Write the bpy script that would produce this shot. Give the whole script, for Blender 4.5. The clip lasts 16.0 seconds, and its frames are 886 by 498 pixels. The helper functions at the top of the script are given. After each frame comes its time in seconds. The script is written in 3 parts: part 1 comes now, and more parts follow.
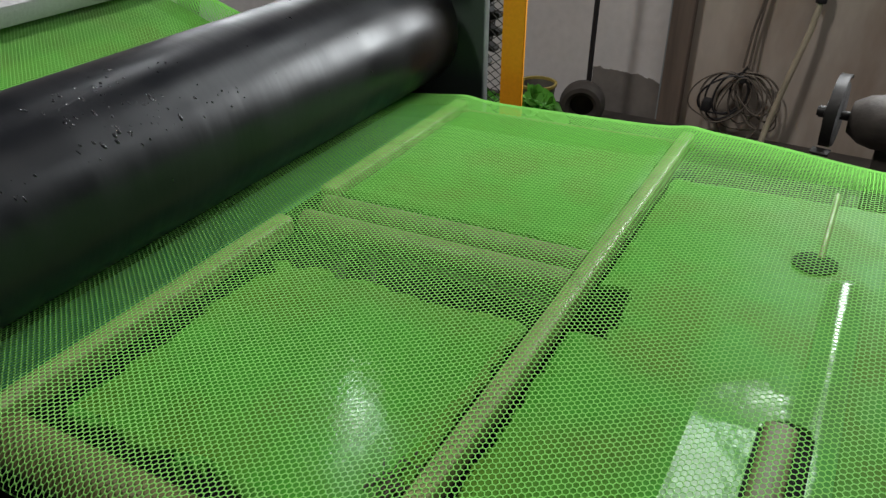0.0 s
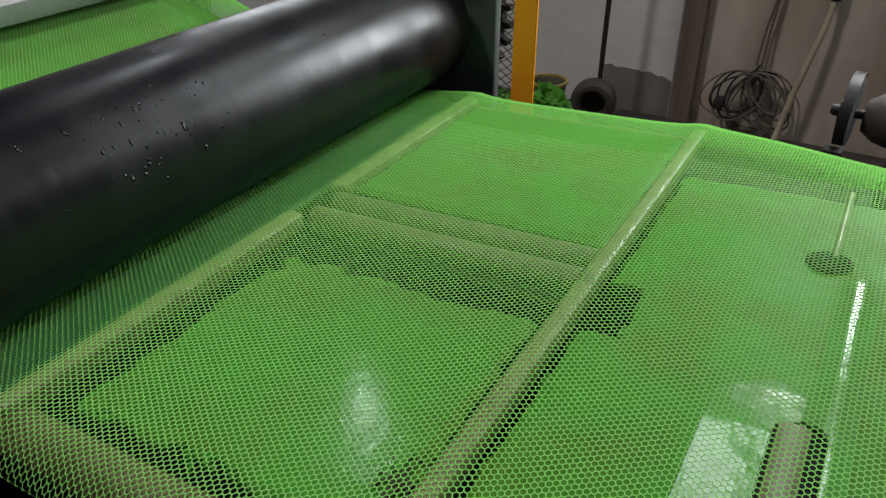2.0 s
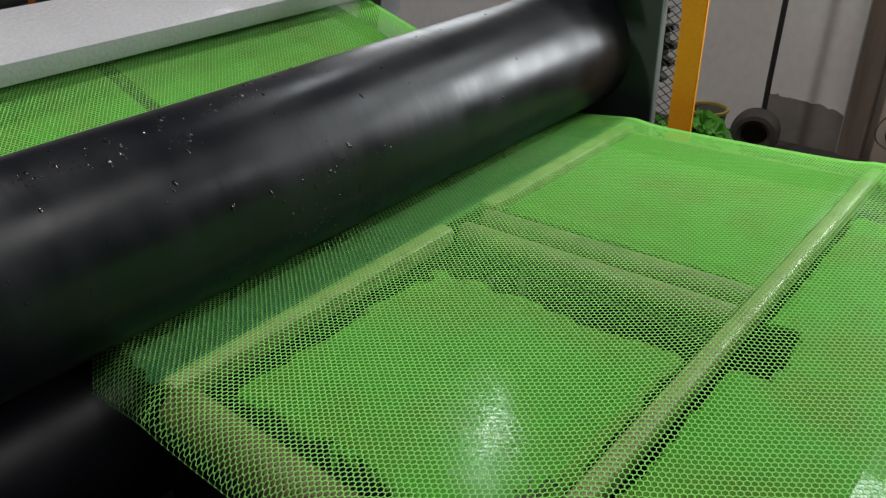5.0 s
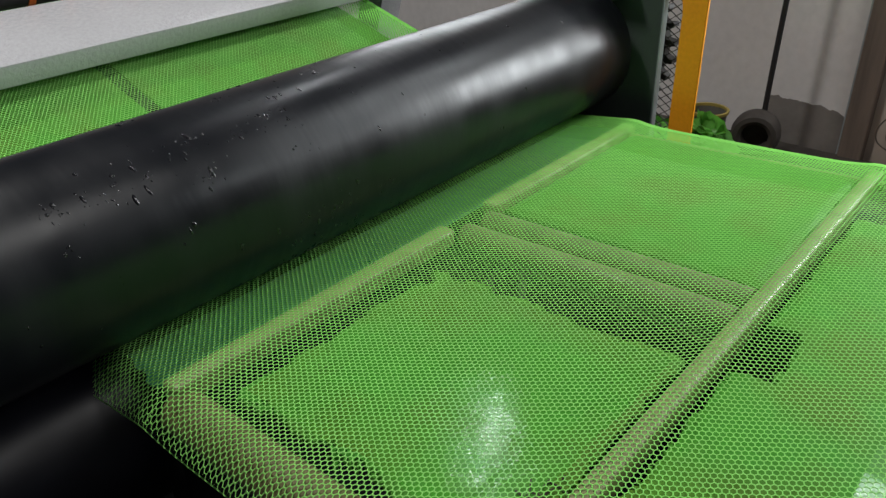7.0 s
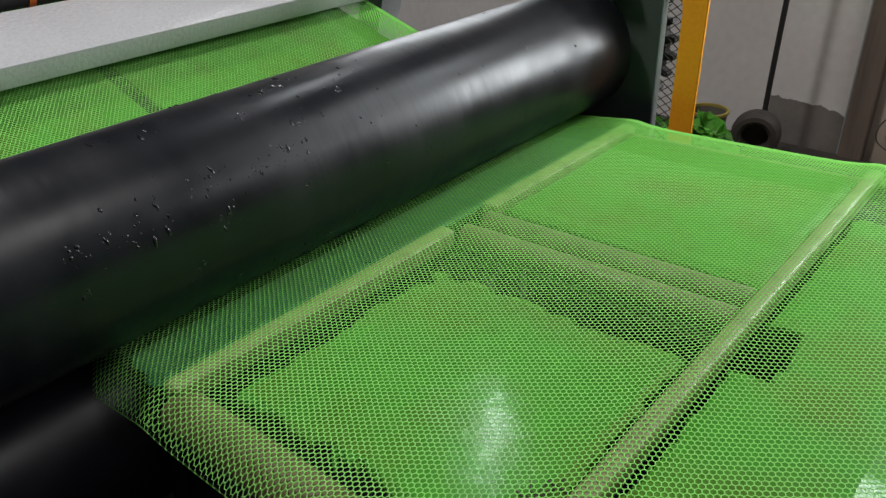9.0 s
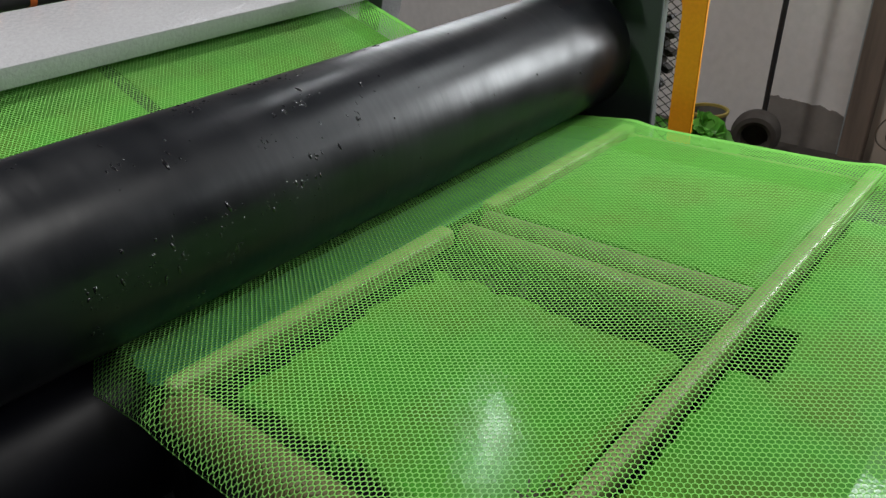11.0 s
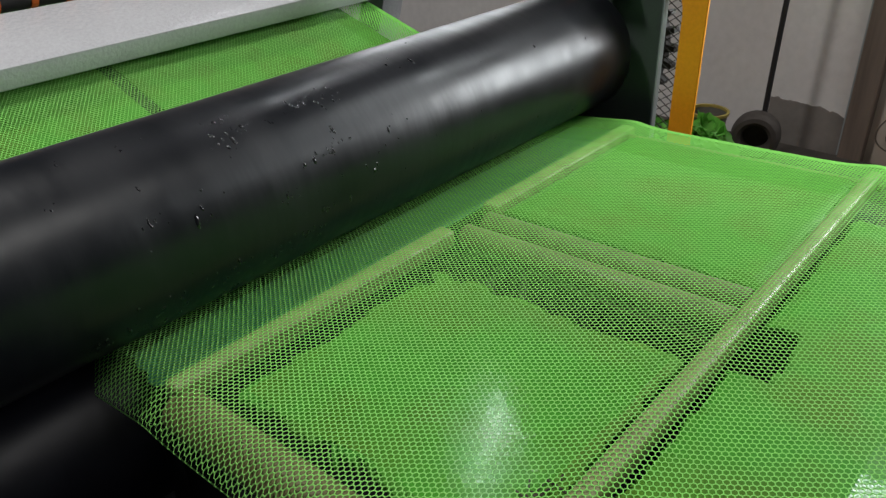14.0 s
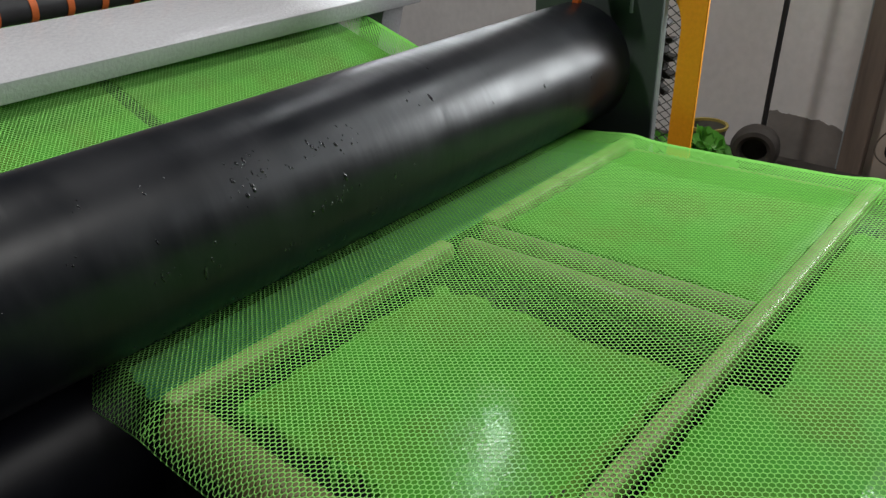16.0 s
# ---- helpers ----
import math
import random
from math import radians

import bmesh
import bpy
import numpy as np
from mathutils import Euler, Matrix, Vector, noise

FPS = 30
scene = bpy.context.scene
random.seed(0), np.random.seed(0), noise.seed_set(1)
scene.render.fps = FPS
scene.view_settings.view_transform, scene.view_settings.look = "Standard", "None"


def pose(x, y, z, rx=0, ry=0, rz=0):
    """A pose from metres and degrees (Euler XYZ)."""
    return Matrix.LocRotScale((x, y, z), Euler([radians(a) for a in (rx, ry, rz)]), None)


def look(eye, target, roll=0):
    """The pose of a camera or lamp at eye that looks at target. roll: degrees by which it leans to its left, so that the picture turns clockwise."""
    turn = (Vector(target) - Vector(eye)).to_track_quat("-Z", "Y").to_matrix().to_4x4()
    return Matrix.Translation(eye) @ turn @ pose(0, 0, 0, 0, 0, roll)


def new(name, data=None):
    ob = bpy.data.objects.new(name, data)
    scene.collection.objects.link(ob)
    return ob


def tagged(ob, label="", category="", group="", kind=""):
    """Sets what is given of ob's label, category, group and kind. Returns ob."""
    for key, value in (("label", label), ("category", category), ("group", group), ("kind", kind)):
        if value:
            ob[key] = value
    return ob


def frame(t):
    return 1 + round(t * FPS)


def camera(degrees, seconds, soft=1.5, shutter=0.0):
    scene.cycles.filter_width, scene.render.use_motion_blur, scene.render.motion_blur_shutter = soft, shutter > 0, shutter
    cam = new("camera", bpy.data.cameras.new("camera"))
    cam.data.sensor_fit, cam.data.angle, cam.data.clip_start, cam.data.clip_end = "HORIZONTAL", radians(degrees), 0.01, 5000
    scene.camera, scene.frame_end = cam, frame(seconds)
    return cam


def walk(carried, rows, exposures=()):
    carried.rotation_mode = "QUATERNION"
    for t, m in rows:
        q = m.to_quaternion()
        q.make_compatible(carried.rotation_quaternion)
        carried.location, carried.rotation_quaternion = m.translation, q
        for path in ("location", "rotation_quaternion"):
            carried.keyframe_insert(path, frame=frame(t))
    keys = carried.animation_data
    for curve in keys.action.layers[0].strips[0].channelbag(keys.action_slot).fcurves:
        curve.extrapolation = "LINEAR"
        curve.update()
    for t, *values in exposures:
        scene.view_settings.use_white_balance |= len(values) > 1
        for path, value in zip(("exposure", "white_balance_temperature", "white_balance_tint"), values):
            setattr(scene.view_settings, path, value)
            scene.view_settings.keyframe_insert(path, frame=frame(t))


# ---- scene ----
# Axes: x along the press roller, y the way the belt travels, z up.
cam = camera(59.18, 16.0, soft=1.4)
PATH = [
    (0.0, pose(0.015, -0.009, 1.525, 59.01, -0.06, -60.77)),
    (0.5, pose(0.018, -0.013, 1.523, 58.76, -0.08, -61.42)),
    (1.0, pose(0.018, -0.018, 1.525, 58.74, 0.05, -61.72)),
    (1.5, pose(0.012, -0.019, 1.531, 58.74, -0.21, -61.54)),
    (2.0, pose(0.017, -0.006, 1.522, 58.86, 0.03, -60.04)),
    (2.5, pose(0.014, -0.006, 1.523, 58.84, 0.37, -57.41)),
    (3.0, pose(0.013, -0.005, 1.528, 59.17, 0.69, -54.62)),
    (3.5, pose(0.003, -0.001, 1.529, 59.62, 0.94, -52.26)),
    (4.0, pose(-0.001, -0.001, 1.529, 59.89, 1.19, -49.94)),
    (4.5, pose(-0.001, 0.000, 1.530, 60.25, 1.27, -49.25)),
    (6.5, pose(-0.001, 0.002, 1.531, 60.37, 1.30, -49.20)),
    (9.0, pose(-0.001, 0.001, 1.531, 60.44, 1.38, -49.19)),
    (12.0, pose(-0.003, -0.003, 1.533, 60.43, 1.36, -49.11)),
    (15.0, pose(-0.004, -0.003, 1.534, 60.47, 1.33, -49.10)),
    (15.7, pose(-0.004, -0.003, 1.533, 60.53, 1.34, -49.10)),
    (15.85, pose(-0.003, -0.002, 1.532, 60.80, 1.34, -49.12)),
    (16.0, pose(-0.002, -0.001, 1.531, 61.49, 1.36, -49.16)),
]
walk(cam, PATH, [(0.0, -0.12), (1.5, -0.28), (2.5, -0.28), (4.0, -0.15), (6.5, 0.0), (16.0, 0.0)])

# ---- light ----
world = bpy.data.worlds.new("world")
scene.world = world
world.use_nodes = True
world.node_tree.nodes["Background"].inputs[0].default_value = (0.75, 0.82, 0.95, 1)
world.node_tree.nodes["Background"].inputs[1].default_value = 0.35
scene.view_settings.exposure = 0.0


def area_lamp(name, eye, target, sx, sy, watts, col=(1, 1, 1)):
    d = bpy.data.lights.new(name, "AREA")
    d.shape, d.size, d.size_y, d.energy, d.color = "RECTANGLE", sx, sy, watts, col
    ob = new(name, d)
    ob.matrix_world = look(eye, target)
    return ob


WALL_X = 2.3
# daylight in unseen windows, placed for the roller's sheen and the glare, and two unseen lamps overhead
# the last opening is added for the glint along the roller's rim
OPENINGS = [(-1.6, -1.1, 2.3, 3.0), (-0.3, 0.18, 1.3, 2.0), (-0.32, -0.02, 2.35, 2.95), (0.2, 0.49, 2.35, 2.9), (1.93, 2.10, 2.76, 3.18), (1.68, 2.6, 1.5, 1.7)]
RADIANCE = [12, 30, 14, 18, 50, 12]
DAY = (0.92, 0.97, 1.0)
for (wy0, wy1, wz0, wz1), wr in zip(OPENINGS, RADIANCE):
    m_ = ((wy0 + wy1) / 2, (wz0 + wz1) / 2)
    area_lamp("window_daylight", (WALL_X + 0.06, *m_), (0, *m_), wy1 - wy0, wz1 - wz0, wr * math.pi * (wy1 - wy0) * (wz1 - wz0), DAY)
area_lamp("unseen_lamp", (0.05, 1.80, 4.15), (0.05, 1.80, 0), 0.45, 0.35, 76, (1.0, 0.985, 0.96))
# fill lamp, added to lift the near belt and the roller
area_lamp("unseen_lamp", (0.85, -1.0, 4.15), (0.85, -1.0, 0), 1.3, 1.4, 36, (1.0, 0.985, 0.96))

# ---- materials ----


def mat(name, col, rough=0.5, metal=0.0, var=0.25, scale=8.0, bump=0.0, bump_scale=60.0, rough_var=0.1, col2=None, coat=0.0, spec=0.5, stretch=(1, 1, 1), contrast=(0.35, 0.7)):
    """Two scales of noise move the colour between col and col2 and vary the gloss; fine noise gives the relief."""
    m = bpy.data.materials.new(name)
    m.use_nodes = True
    nt = m.node_tree
    N, K = nt.nodes, nt.links
    b = N["Principled BSDF"]
    b.inputs["Metallic"].default_value = metal
    b.inputs["Coat Weight"].default_value = coat
    b.inputs["Specular IOR Level"].default_value = spec
    tc, mp = N.new("ShaderNodeTexCoord"), N.new("ShaderNodeMapping")
    mp.inputs["Scale"].default_value = stretch
    K.new(tc.outputs["Object"], mp.inputs["Vector"])
    big, fine = N.new("ShaderNodeTexNoise"), N.new("ShaderNodeTexNoise")
    for n, s, d in ((big, scale, 6), (fine, bump_scale, 3)):
        n.inputs["Scale"].default_value, n.inputs["Detail"].default_value = s, d
        K.new(mp.outputs[0], n.inputs["Vector"])
    ramp = N.new("ShaderNodeMapRange")
    ramp.inputs["From Min"].default_value, ramp.inputs["From Max"].default_value = contrast
    K.new(big.outputs["Fac"], ramp.inputs["Value"])
    mix = N.new("ShaderNodeMix")
    mix.data_type = "RGBA"
    mix.inputs["A"].default_value = (*col, 1)
    mix.inputs["B"].default_value = (*(col2 or [c * (1 - var) for c in col]), 1)
    K.new(ramp.outputs[0], mix.inputs["Factor"])
    grain = N.new("ShaderNodeMix")
    grain.data_type, grain.blend_type = "RGBA", "MULTIPLY"
    grain.inputs["Factor"].default_value = 0.22
    K.new(mix.outputs["Result"], grain.inputs["A"])
    K.new(fine.outputs["Fac"], grain.inputs["B"])
    K.new(grain.outputs["Result"], b.inputs["Base Color"])
    rr = N.new("ShaderNodeMapRange")
    rr.inputs["From Min"].default_value, rr.inputs["From Max"].default_value = 0.3, 0.7
    rr.inputs["To Min"].default_value, rr.inputs["To Max"].default_value = max(rough - rough_var, 0.02), min(rough + rough_var, 1)
    K.new(big.outputs["Fac"], rr.inputs["Value"])
    K.new(rr.outputs[0], b.inputs["Roughness"])
    if bump:
        bp = N.new("ShaderNodeBump")
        bp.inputs["Strength"].default_value, bp.inputs["Distance"].default_value = bump, 0.003
        K.new(fine.outputs["Fac"], bp.inputs["Height"])
        K.new(bp.outputs[0], b.inputs["Normal"])
    return m


GREEN = mat("belt_green_plastic", (0.240, 0.64, 0.136), 0.26, var=0.12, scale=5, rough_var=0.05, col2=(0.27, 0.59, 0.152), spec=0.015)
b_ = GREEN.node_tree.nodes["Principled BSDF"]
b_.inputs["Subsurface Weight"].default_value = 0.0
HEM = mat("belt_hem", (0.20, 0.56, 0.105), 0.55, var=0.12, scale=6, spec=0.0)
LINER = mat("liner_green_wet", (0.072, 0.310, 0.032), 0.15, scale=7, bump=0.13, bump_scale=45, rough_var=0.05, col2=(0.095, 0.20, 0.022), contrast=(0.42, 0.68))
DULL = mat("liner_green_dull", (0.068, 0.300, 0.028), 0.5, scale=8, bump=0.10, bump_scale=45, col2=(0.095, 0.205, 0.022), spec=0.08, contrast=(0.42, 0.62))
TEAL = mat("liner_teal_shade", (0.006, 0.17, 0.090), 0.35, scale=10, bump=0.1, bump_scale=45, col2=(0.005, 0.15, 0.075))
RUBBER = mat("black_rubber", (0.0048, 0.0055, 0.0078), 0.35, var=0.3, scale=5, bump=0.4, bump_scale=7, rough_var=0.07, col2=(0.009, 0.0095, 0.012), stretch=(2.9, 0.7, 0.7), spec=0.38)
LOWRUB = mat("lower_roller_rubber", (0.005, 0.005, 0.008), 0.42, spec=0.2, var=0.3, scale=6, bump=0.05)
WETPLATE = mat("wet_plate", (0.12, 0.38, 0.085), 0.13, var=0.3, scale=12, bump=0.16, bump_scale=60, rough_var=0.05, col2=(0.12, 0.26, 0.07))
WATER = bpy.data.materials.new("water")
WATER.use_nodes = True
b_ = WATER.node_tree.nodes["Principled BSDF"]
b_.inputs["Base Color"].default_value = (0.01, 0.01, 0.012, 1)
b_.inputs["Roughness"].default_value = 0.06
OLIVE = mat("grimy_channel", (0.205, 0.165, 0.088), 0.5, var=0.4, scale=30, bump=0.2, bump_scale=120, col2=(0.12, 0.11, 0.05))
TUBE = mat("grimy_side_tube", (0.125, 0.112, 0.045), 0.42, metal=0.0, var=0.4, scale=14, bump=0.15, bump_scale=90, col2=(0.185, 0.165, 0.07))
BEIGE = mat("galvanised_bar", (0.29, 0.31, 0.125), 0.45, metal=0.0, rough_var=0.15, var=0.4, scale=30, bump=0.15, bump_scale=120, col2=(0.19, 0.20, 0.075))
PLATE = mat("side_plate_paint", (0.062, 0.076, 0.070), 0.42, var=0.25, scale=4, bump=0.08, bump_scale=180)
EDGE = mat("plate_edge_paint", (0.30, 0.33, 0.34), 0.4, var=0.15, scale=12)
ORANGE = mat("orange_paint", (1.0, 0.40, 0.016), 0.42, var=0.08, scale=5, bump=0.06, bump_scale=140, col2=(0.96, 0.36, 0.014))
DARKWIRE = mat("dark_wire", (0.05, 0.04, 0.035), 0.5, metal=0.3, var=0.4, scale=30)
STEEL = mat("dark_steel", (0.035, 0.032, 0.030), 0.5, metal=0.4, var=0.5, scale=20, bump=0.2)
GREYP = mat("grey_paint", (0.49, 0.485, 0.50), 0.22, var=0.12, scale=5, bump=0.6, bump_scale=110, rough_var=0.05)
PLASTER = mat("white_plaster", (0.70, 0.665, 0.65), 0.85, var=0.14, scale=2.5, bump=0.15, bump_scale=40, col2=(0.60, 0.565, 0.55))
DIRTY = mat("stained_plaster", (0.50, 0.43, 0.37), 0.9, scale=4.5, bump=0.3, bump_scale=35, col2=(0.23, 0.15, 0.10), contrast=(0.4, 0.75), stretch=(1, 1, 0.35))
CEMENT = mat("damp_cement", (0.215, 0.19, 0.172), 0.8, var=0.25, scale=9, bump=0.3, bump_scale=50)
JAMB = mat("brown_jamb", (0.20, 0.15, 0.12), 0.7, var=0.45, scale=5, bump=0.3, bump_scale=30, stretch=(1, 6, 0.5))
CONCRETE = mat("concrete_floor", (0.125, 0.118, 0.112), 0.8, var=0.4, scale=1.5, bump=0.3, bump_scale=30)
# Tint of the unseen walls, chosen to cool the shade and the roller's reflections.
COOL = mat("cool_bounce_wall", (0.125, 0.155, 0.185), 0.7, var=0.25, scale=1.5, bump=0.1, bump_scale=40)
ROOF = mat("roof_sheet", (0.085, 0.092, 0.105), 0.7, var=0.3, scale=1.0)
BLACKP = mat("black_frame_paint", (0.008, 0.008, 0.009), 0.75, var=0.3, scale=6, spec=0.2)
# Flat black that stands in for darkness in the slot, the hole and the far gap.
MATTE = mat("matte_black_shade", (0.012, 0.013, 0.012), 0.9, var=0.3, scale=20, spec=0.2)
CABLE = mat("black_cable", (0.022, 0.020, 0.022), 0.5, var=0.3, scale=20)
OLDCABLE = mat("dusty_cable", (0.17, 0.138, 0.11), 0.7, var=0.5, scale=15)
HOSE = mat("pale_hose", (0.46, 0.40, 0.29), 0.55, var=0.25, scale=14)
CAST = mat("cast_iron_grey", (0.085, 0.070, 0.060), 0.6, metal=0.2, var=0.5, scale=14, bump=0.3, bump_scale=90)
STONE = mat("grinding_stone", (0.20, 0.195, 0.20), 0.8, var=0.35, scale=25, bump=0.4, bump_scale=260)
TYRE = mat("old_tyre", (0.046, 0.037, 0.031), 0.75, var=0.4, scale=12, bump=0.4, bump_scale=60)
BUCKET = mat("grimy_bucket", (0.16, 0.15, 0.125), 0.6, var=0.5, scale=12)
RIMY = mat("yellow_rim", (0.42, 0.33, 0.08), 0.5, var=0.4, scale=14)
FILM = mat("green_film_scrap", (0.21, 0.62, 0.09), 0.4, var=0.4, scale=12, bump=0.3, bump_scale=30)
BENCH = mat("dark_bench", (0.06, 0.048, 0.040), 0.8, var=0.5, scale=8, bump=0.4)
CLUMP = mat("brown_fibres", (0.06, 0.045, 0.022), 0.7, var=0.5, scale=60)
NOZZLE = mat("orange_nozzle", (0.75, 0.16, 0.03), 0.4, var=0.1, scale=20)

# ---- mesh helpers ----


def part(name, bm, material, parent=None, label="", smooth=True):
    me = bpy.data.meshes.new(name)
    bm.to_mesh(me)
    bm.free()
    me.materials.append(material)
    if smooth:
        for p in me.polygons:
            p.use_smooth = True
        me.set_sharp_from_angle(angle=radians(38))
    ob = new(name, me)
    if parent:
        ob.parent = parent
    if label:
        ob["label"] = label
    return ob


def empty(name, m=None):
    ob = new(name)
    ob.empty_display_size = 0.1
    if m:
        ob.matrix_world = m
    return ob


def bm_box(a, b, bevel=0.0, seg=2, m=None):
    bm = bmesh.new()
    bmesh.ops.create_cube(bm, size=1)
    for v in bm.verts:
        v.co = [(a[i] + b[i]) / 2 + v.co[i] * (b[i] - a[i]) for i in range(3)]
    if bevel:
        bmesh.ops.bevel(bm, geom=bm.edges[:], offset=bevel, segments=seg, affect="EDGES", profile=0.5)
    if m:
        bm.transform(m)
    return bm


def bm_cyl(p, q, r, seg=24, bevel=0.0, r2=None):
    """A round bar from p to q."""
    p, q = Vector(p), Vector(q)
    bm = bmesh.new()
    bmesh.ops.create_cone(bm, cap_ends=True, segments=seg, radius1=r, radius2=r if r2 is None else r2, depth=(q - p).length)
    if bevel:
        rims = [e for e in bm.edges if any(len(f.verts) > 4 for f in e.link_faces)]
        bmesh.ops.bevel(bm, geom=rims, offset=bevel, segments=3, affect="EDGES", profile=0.5)
    bm.transform(Matrix.Translation((p + q) / 2) @ (q - p).to_track_quat("Z", "Y").to_matrix().to_4x4())
    return bm


def bm_tube(points, r, seg=8, closed=False):
    """A bent round tube along the points."""
    bm = bmesh.new()
    pts = [Vector(p) for p in points]
    n = len(pts)
    rings, up = [], None
    for i, p in enumerate(pts):
        a, c = (pts[i - 1], pts[(i + 1) % n]) if closed else (pts[max(i - 1, 0)], pts[min(i + 1, n - 1)])
        t = (c - a).normalized()
        if up is None:
            up = t.orthogonal().normalized()
        up = (up - t * up.dot(t)).normalized()
        side = t.cross(up)
        rings.append([bm.verts.new(p + r * (math.cos(2 * math.pi * k / seg) * up + math.sin(2 * math.pi * k / seg) * side)) for k in range(seg)])
    for i in range(n if closed else n - 1):
        A, B = rings[i], rings[(i + 1) % n]
        for k in range(seg):
            bm.faces.new((A[k], A[(k + 1) % seg], B[(k + 1) % seg], B[k]))
    if not closed:
        bm.faces.new(rings[0][::-1])
        bm.faces.new(rings[-1])
    bmesh.ops.recalc_face_normals(bm, faces=bm.faces[:])
    return bm


def bm_lathe(profile, seg=40, axis="Z"):
    """Turns (radius, height) pairs round the axis."""
    bm = bmesh.new()
    rings = [[bm.verts.new((r * math.cos(2 * math.pi * k / seg), r * math.sin(2 * math.pi * k / seg), h)) for k in range(seg)] for r, h in profile]
    for A, B in zip(rings, rings[1:]):
        for k in range(seg):
            bm.faces.new((A[k], A[(k + 1) % seg], B[(k + 1) % seg], B[k]))
    bmesh.ops.remove_doubles(bm, verts=bm.verts[:], dist=1e-6)
    bmesh.ops.recalc_face_normals(bm, faces=bm.faces[:])
    if axis == "X":
        bm.transform(pose(0, 0, 0, 0, 90, 0))
    return bm


def join(*bms):
    out = bmesh.new()
    for bm in bms:
        me = bpy.data.meshes.new("tmp")
        bm.to_mesh(me)
        bm.free()
        out.from_mesh(me)
        bpy.data.meshes.remove(me)
    return out


def structure(name, bm, material, label, category=""):
    return tagged(part(name, bm, material, None, "", False), label, category, "", "structure")


# ---- the plan ----
SLOPE = math.tan(radians(-2.88))
BAR_A, BAR_B = 0.719, 0.249
FLATS = ((BAR_A, 0.0095), (BAR_B, 0.0065), (-0.3, 0.010))  # the bars and half their flat tops
ROLL_Y, ROLL_Z, ROLL_R = 0.905, 1.062, 0.1312
TURN = 11.4  # degrees a second
SPEED = ROLL_R * radians(TURN)
BELT_X0, BELT_X1 = 0.2745, 1.412
RISE = radians(16.8)


def plane_z(y):
    return 0.95 + SLOPE * (y - 0.8)


def sag_z(y):
    """The belt's height before bar A: it hangs a little between its bars."""
    ridge = sum(math.exp(-math.hypot(max(abs(y - c) - w, 0), 0.004) / 0.032) for c, w in FLATS)
    return plane_z(y) - 0.008 + 0.0095 * ridge


# ---- room ----
# Unseen shell: floor, roof and wall tones are set to shape the bounced light.
structure("floor", bm_box((-4, -4, -0.1), (WALL_X + 0.2, 5, 0)), CONCRETE, "unseen concrete floor, kept dark to dim the roller's reflection")
structure("ceiling", bm_box((-4, -4, 4.2), (WALL_X + 0.2, 5, 4.3)), ROOF, "dark grey sheet roof")
structure("wall_south", bm_box((-4.1, -4.1, 0), (WALL_X + 0.2, -4, 4.2)), COOL, "unseen wall, tinted blue-grey to cool the bounced light")
structure("wall_north", bm_box((-4.1, 5, 0), (WALL_X + 0.2, 5.1, 4.2)), COOL, "unseen wall, tinted blue-grey to cool the bounced light")
structure("wall_west", bm_box((-4.1, -4, 0), (-4, 5, 4.2)), COOL, "unseen wall, tinted blue-grey to cool the bounced light")


def wall_bays(y0, y1, z0, z1):
    """The east wall from y0 to y1 and z0 to z1, with its window openings cut through."""
    ys = sorted({y0, y1, *[v for o in OPENINGS for v in o[:2] if y0 < v < y1]})
    zs = sorted({z0, z1, *[v for o in OPENINGS for v in o[2:] if z0 < v < z1]})
    out = []
    for a, b in zip(ys, ys[1:]):
        for c, d in zip(zs, zs[1:]):
            if not any(o[0] < (a + b) / 2 < o[1] and o[2] < (c + d) / 2 < o[3] for o in OPENINGS):
                out.append(bm_box((WALL_X, a, c), (WALL_X + 0.2, b, d)))
    bm = join(*out)
    bmesh.ops.remove_doubles(bm, verts=bm.verts[:], dist=1e-4)
    return bm


structure("wall_east", wall_bays(0.5, 5.0, 0, 2.2), PLASTER, "pale grey plaster wall with scuffs")
structure("wall_east_bay", wall_bays(-4.0, 0.5, 0, 2.2), DIRTY, "brown-stained grey plaster wall")
# Unseen upper wall, made dark so the roller's top band reflects black.
structure("wall_east_upper", wall_bays(-4.0, 5.0, 2.2, 4.2), ROOF, "unseen upper wall, kept dark for the roller's reflection")
structure("wall_pillar", bm_box((WALL_X - 0.035, 0.452, 0), (WALL_X + 0.05, 0.515, 2.2), 0.006), JAMB, "brown weathered pillar edge on the wall")
structure("wall_trim", bm_box((WALL_X - 0.012, 0.515, 0), (WALL_X, 0.523, 2.2), 0.001, 1), EDGE, "thin pale strip beside the pillar")


def cement_patch():
    """Bare render low on the wall, with an uneven upper edge."""
    bm = bmesh.new()
    rnd = random.Random(5)
    n = 30
    lo, hi = [], []
    for i in range(n + 1):
        y = 0.524 + (0.735 - 0.524) * i / n
        z = 0.768 - 0.022 * max(0, (0.60 - y) / 0.08) + 0.008 * noise.noise((y * 30, 0, 0)) + rnd.uniform(-0.002, 0.002)
        lo.append((y, 0.0))
        hi.append((y, z))
    for i in range(n):
        q = [bm.verts.new((WALL_X - 0.004, *c)) for c in (lo[i], lo[i + 1], hi[i + 1], hi[i])]
        bm.faces.new(q)
        t = [q[3], q[2], bm.verts.new((WALL_X, *hi[i + 1])), bm.verts.new((WALL_X, *hi[i]))]
        bm.faces.new(t)
    bmesh.ops.remove_doubles(bm, verts=bm.verts[:], dist=1e-5)
    return bm


structure("wall_patch", cement_patch(), CEMENT, "damp bare cement patch low on the wall")

# ---- the belt's bed ----


